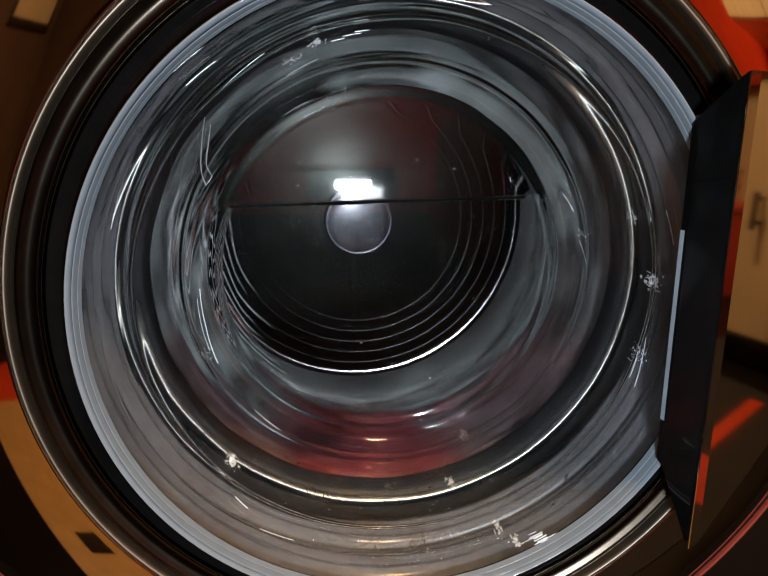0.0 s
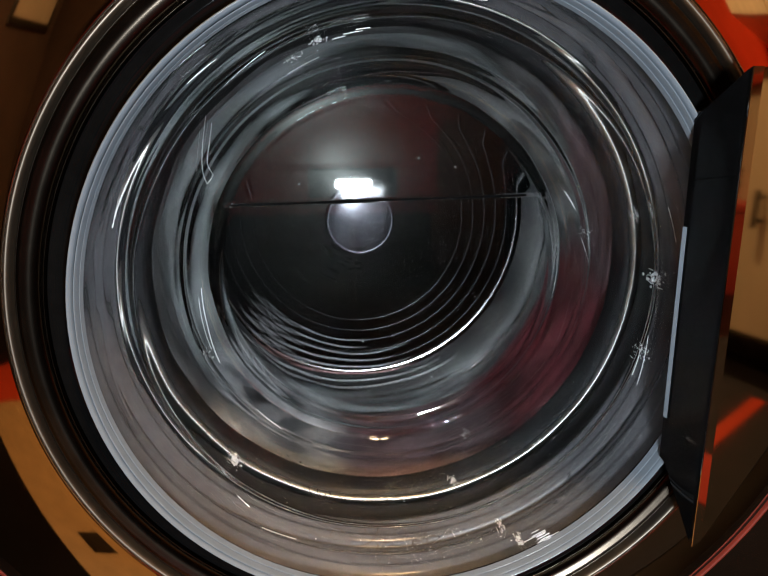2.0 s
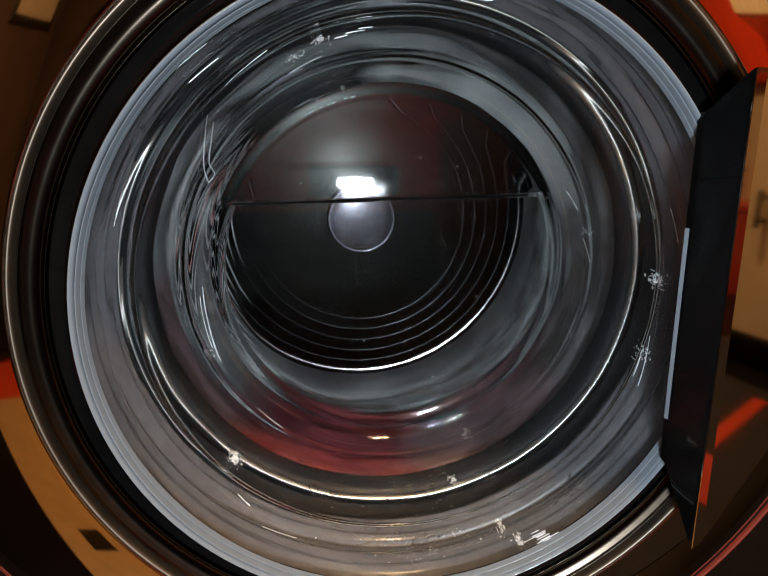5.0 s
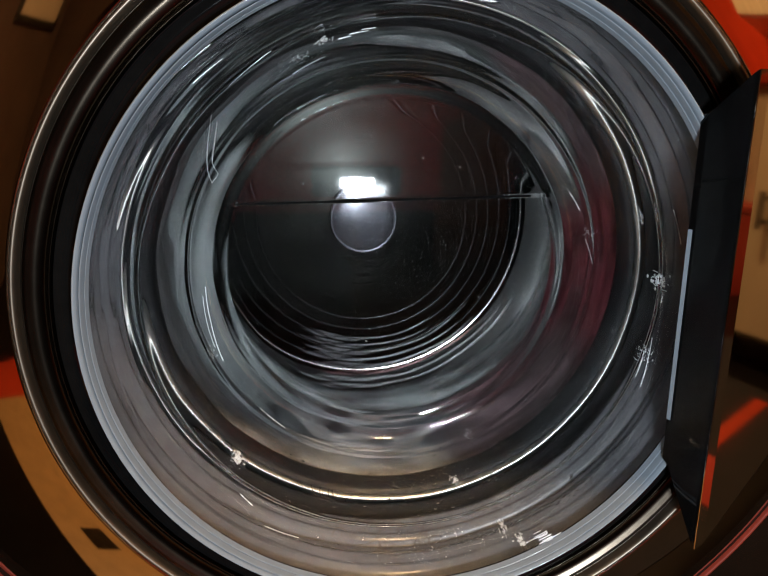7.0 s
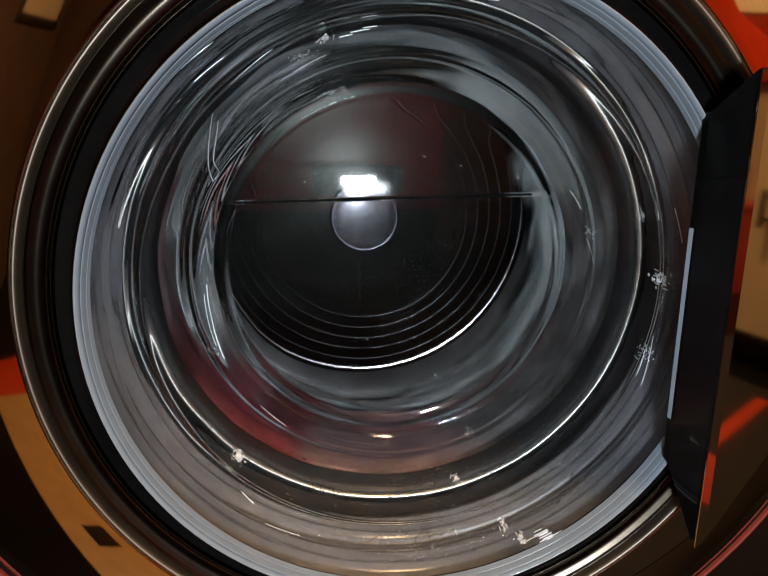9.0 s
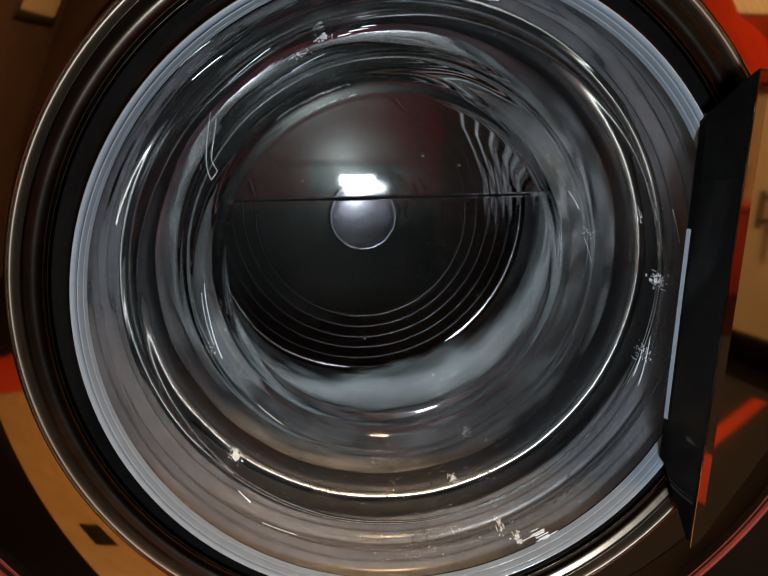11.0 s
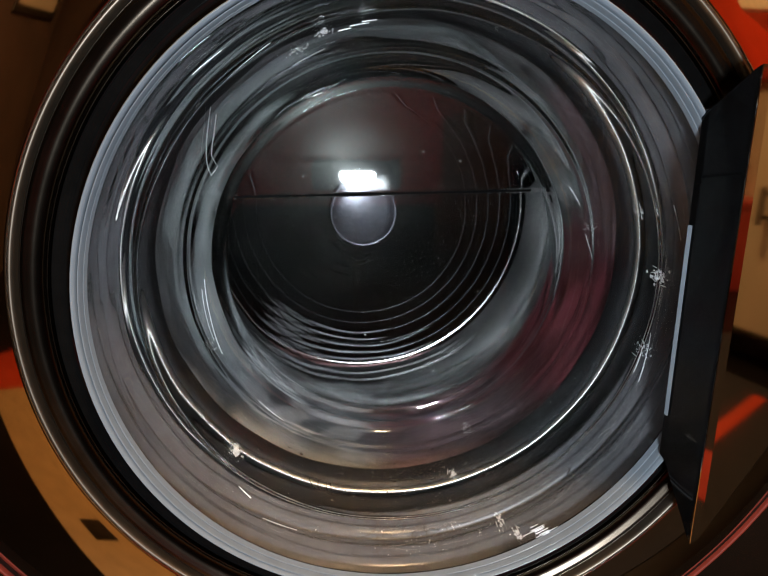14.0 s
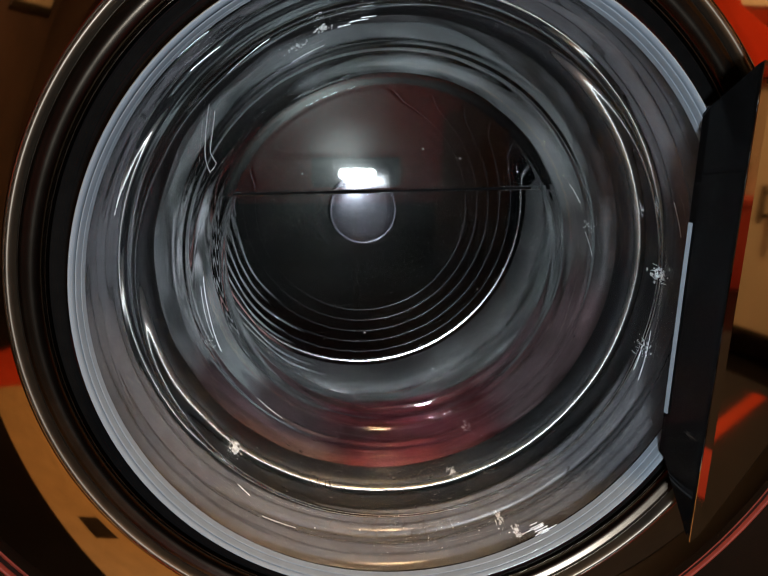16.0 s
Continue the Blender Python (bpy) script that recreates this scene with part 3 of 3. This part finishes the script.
def ribbon_folds():
    """Shiny folds of a striped cloth that lies on the plate's edge, crinkled at one end."""
    ob = thing("striped_cloth", (0, 0, AX), "wet striped cloth with shiny pale folds on the drum's back", "laundry", "laundry in the drum")
    rng = random.Random(5)
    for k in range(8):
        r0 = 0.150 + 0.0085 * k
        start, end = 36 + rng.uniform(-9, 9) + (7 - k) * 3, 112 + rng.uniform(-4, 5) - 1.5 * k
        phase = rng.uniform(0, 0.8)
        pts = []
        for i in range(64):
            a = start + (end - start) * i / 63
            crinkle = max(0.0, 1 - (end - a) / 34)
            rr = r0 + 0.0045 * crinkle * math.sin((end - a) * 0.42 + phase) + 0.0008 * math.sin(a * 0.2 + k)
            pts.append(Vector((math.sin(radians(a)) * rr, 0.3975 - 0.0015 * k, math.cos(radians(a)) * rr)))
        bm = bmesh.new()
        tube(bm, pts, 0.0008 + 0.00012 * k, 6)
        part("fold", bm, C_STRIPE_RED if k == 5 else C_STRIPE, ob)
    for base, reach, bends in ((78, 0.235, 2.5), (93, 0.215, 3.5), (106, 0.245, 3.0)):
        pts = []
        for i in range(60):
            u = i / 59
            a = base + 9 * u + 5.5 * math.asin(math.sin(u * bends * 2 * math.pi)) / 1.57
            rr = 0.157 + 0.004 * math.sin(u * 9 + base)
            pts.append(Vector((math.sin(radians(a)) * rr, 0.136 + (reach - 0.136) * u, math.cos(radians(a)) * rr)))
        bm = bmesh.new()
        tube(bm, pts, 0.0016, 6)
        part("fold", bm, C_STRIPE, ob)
    return ob


# ---- painted glints, marks, droplets and lint on the glass ----


def glass_point(clock, y, lift=0.0):
    """A place on the bowl's inner wall."""
    for (r0, y0), (r1, y1) in zip(INSIDE, INSIDE[1:]):
        if y0 <= y <= y1:
            r = r0 + (r1 - r0) * (y - y0) / (y1 - y0) - lift
            return Vector((r * math.sin(radians(clock)), y, r * math.cos(radians(clock))))
    return Vector((0, y, 0))


def blob(bm, at, size, rng, flat=0.55):
    made = bmesh.ops.create_icosphere(bm, subdivisions=2, radius=1)["verts"]
    sx, sy = size * rng.uniform(0.7, 1.5), size * rng.uniform(0.7, 1.4)
    inward = Vector((-at.x, 0, -at.z)).normalized()
    along = Vector((0, 1, 0))
    side = inward.cross(along)
    for v in made:
        c = v.co.copy()
        v.co = at + side * c.x * sx + along * c.y * sy + inward * c.z * size * flat


LAUNDRY.append(ribbon_folds())
rng = random.Random(11)
# moulded marks, the lamp's glints on them painted as pale flecks
GLINT_SPOTS = ((86.8, 0.0436, 9, 0.0015, 2.2), (226.3, 0.0553, 10, 0.0015, 2.6), (341.4, 0.0569, 7, 0.0013, 2.0), (335.5, 0.068, 5, 0.0010, 2.5), (156.0, 0.0165, 7, 0.0012, 1.4), (158.5, 0.0285, 5, 0.0011, 1.2),
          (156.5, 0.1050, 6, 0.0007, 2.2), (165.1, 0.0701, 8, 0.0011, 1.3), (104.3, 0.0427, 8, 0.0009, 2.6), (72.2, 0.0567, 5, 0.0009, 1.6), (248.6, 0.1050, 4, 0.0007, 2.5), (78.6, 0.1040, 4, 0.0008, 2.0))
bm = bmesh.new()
for clock, y, count, size, spread in GLINT_SPOTS:
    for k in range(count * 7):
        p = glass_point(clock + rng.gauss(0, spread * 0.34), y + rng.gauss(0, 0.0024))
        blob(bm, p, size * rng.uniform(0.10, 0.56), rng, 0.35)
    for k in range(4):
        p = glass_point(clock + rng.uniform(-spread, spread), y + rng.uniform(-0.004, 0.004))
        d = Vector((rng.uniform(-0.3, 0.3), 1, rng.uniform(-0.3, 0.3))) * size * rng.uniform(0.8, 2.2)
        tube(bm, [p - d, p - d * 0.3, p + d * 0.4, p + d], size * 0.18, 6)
# pale strokes painted for specular streaks on the glass wall
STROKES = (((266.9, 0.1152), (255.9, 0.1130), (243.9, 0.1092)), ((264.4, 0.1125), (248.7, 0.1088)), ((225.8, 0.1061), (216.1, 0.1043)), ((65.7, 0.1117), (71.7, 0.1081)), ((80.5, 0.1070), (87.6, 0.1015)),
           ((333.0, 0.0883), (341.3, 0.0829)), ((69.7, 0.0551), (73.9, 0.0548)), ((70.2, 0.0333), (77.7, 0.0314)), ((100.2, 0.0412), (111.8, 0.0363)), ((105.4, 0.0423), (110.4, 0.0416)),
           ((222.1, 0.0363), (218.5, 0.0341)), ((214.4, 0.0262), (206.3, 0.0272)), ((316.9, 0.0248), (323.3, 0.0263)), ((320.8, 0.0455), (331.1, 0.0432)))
# short bright strokes painted as lamp glints on the ridges
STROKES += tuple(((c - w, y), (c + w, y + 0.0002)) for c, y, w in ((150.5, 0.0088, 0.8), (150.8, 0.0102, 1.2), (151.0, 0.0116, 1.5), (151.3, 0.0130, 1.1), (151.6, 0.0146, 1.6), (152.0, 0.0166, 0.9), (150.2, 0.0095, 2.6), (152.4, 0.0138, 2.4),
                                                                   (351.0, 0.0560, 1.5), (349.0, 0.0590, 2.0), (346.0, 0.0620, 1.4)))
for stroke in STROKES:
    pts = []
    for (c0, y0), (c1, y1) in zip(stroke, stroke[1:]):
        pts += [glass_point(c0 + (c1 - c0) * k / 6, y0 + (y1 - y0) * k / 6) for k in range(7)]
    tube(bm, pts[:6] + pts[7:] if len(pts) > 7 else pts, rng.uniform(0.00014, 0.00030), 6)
tagged(part("glints", bm, GLINT_RESIDUE, glass, "white flecks and strokes painted as lamp glints"), kind="stuff")
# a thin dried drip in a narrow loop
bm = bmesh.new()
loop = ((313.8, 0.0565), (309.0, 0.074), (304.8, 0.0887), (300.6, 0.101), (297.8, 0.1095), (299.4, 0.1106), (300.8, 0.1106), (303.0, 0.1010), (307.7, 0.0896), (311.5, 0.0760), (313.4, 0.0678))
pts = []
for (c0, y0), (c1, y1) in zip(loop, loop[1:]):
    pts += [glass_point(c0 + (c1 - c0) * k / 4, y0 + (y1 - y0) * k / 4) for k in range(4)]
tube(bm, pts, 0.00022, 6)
part("drip_mark", bm, GLINT_RESIDUE, glass, "dried pale drip mark")
bm = bmesh.new()
for k in range(90):
    blob(bm, glass_point(rng.gauss(178, 24), rng.uniform(0.025, 0.112)), rng.choice((0.0003, 0.0004, 0.0005, 0.0009)), rng)
for k in range(30):
    blob(bm, glass_point(rng.uniform(0, 360), rng.uniform(0.03, 0.11)), rng.uniform(0.00025, 0.0006), rng)
for clock, y in ((190.7, 0.0565), (179.5, 0.0612), (135.4, 0.0591), (122, 0.060), (168, 0.050)):
    blob(bm, glass_point(clock, y), 0.0013, rng)
for clock, y, count, spread in ((226.3, 0.0553, 26, 1.6), (156.0, 0.0600, 26, 1.6), (141.0, 0.0270, 60, 4.2), (150.0, 0.0830, 24, 2.6), (186.0, 0.0800, 16, 8.0), (176.0, 0.0760, 20, 5.0), (166.0, 0.0800, 14, 2.0), (212.0, 0.0480, 8, 1.0)):
    for k in range(count):
        blob(bm, glass_point(clock + rng.gauss(0, spread), y + rng.gauss(0, 0.0024)), rng.choice((0.0003, 0.0004, 0.0006, 0.0009)), rng, 0.6)
drops = tagged(mesh_object("water_droplets", bm, WATER), "small clear water droplets on the door glass", "droplets", kind="stuff")
drops.matrix_basis = Matrix.Translation((0, 0, AX))
drops.visible_shadow = False
bm = bmesh.new()
for k in range(46):
    where = rng.random()
    clock, y = (rng.gauss(202, 2.2), rng.gauss(0.060, 0.004)) if where < 0.3 else (rng.gauss(184, 9), rng.gauss(0.031, 0.004)) if where < 0.75 else (rng.gauss(186, 8), rng.gauss(0.046, 0.006))
    a, bend, step = rng.uniform(0, 360), rng.choice((-1, 1)) * rng.uniform(6, 20), rng.uniform(0.0006, 0.0014)
    pts = []
    for i in range(16):
        y = min(max(y, 0.0185), 0.110)
        pts.append(glass_point(clock, y, 0.0003 + 0.0010 * math.sin(i / 15 * math.pi)))
        a += bend
        clock += 388 * step * math.cos(radians(a))
        y += step * math.sin(radians(a))
    tube(bm, pts, rng.uniform(0.00014, 0.00027))
lint = tagged(mesh_object("lint", bm, LINT), "fine brown hairs and lint stuck to the door glass", "lint", kind="stuff")
lint.matrix_basis = Matrix.Translation((0, 0, AX))
bm = bmesh.new()
for x, z in ((0.0182, 0.0759), (0.043, 0.070), (-0.02, -0.05), (0.06, -0.02), (-0.06, 0.06), (0.03, -0.08)):
    blob(bm, Vector((x, 0.1160, z)), 0.00065, rng)
# tiny bright dots painted as glints at the bottom of the bowl
for k in range(60):
    blob(bm, glass_point(rng.gauss(176, 8), rng.uniform(0.020, 0.036)), rng.uniform(0.0001, 0.0003), rng)
for k in range(40):
    blob(bm, glass_point(rng.gauss(180, 30), rng.uniform(0.04, 0.11)), rng.uniform(0.0001, 0.00028), rng)
dust = tagged(mesh_object("dust_and_glint_specks", bm, GLINT_RESIDUE), "pale dust specks and painted glint dots on the door glass", "dust", kind="stuff")
dust.matrix_basis = Matrix.Translation((0, 0, AX))

# ---- what moves: drum and laundry spin together ----
# clockwise angle of the red towel from the top, at each half second
ANGLES = [(0, 180), (0.5, 145), (1.0, 95), (1.5, 55), (2.0, 120), (2.5, 40), (3.0, 178), (3.5, 182), (4.0, 20), (6.5, 97), (7.0, 92), (7.5, 215),
          (8.0, 125), (8.5, 70), (9.0, 225), (11.5, 95), (12.0, 60), (12.5, 222), (13.0, 95), (13.5, 75), (14.0, 112), (14.5, 150), (15.0, 176),
          (15.5, 92), (16.0, 168)]
RATE = 2330.0  # degrees a second


def spin_rows():
    rows, total = [(0.0, ANGLES[0][1])], float(ANGLES[0][1])
    for (t0, _), (t1, a1) in zip(ANGLES, ANGLES[1:]):
        n = round((t1 - t0) * FPS)
        guess = RATE * (t1 - t0)
        goal = total + guess + ((a1 - total - guess + 180) % 360 - 180)
        rows += [(t0 + k / FPS, total + (goal - total) * k / n) for k in range(1, n + 1)]
        total = goal
    return rows


def motions():
    rows = spin_rows()
    walk(DRUM, [(t, pose(*HUB, 0, a, 0)) for t, a in rows])
    for ob in LAUNDRY:
        walk(ob, [(t, pose(0, 0, AX, 0, a, 0)) for t, a in rows])


motions()
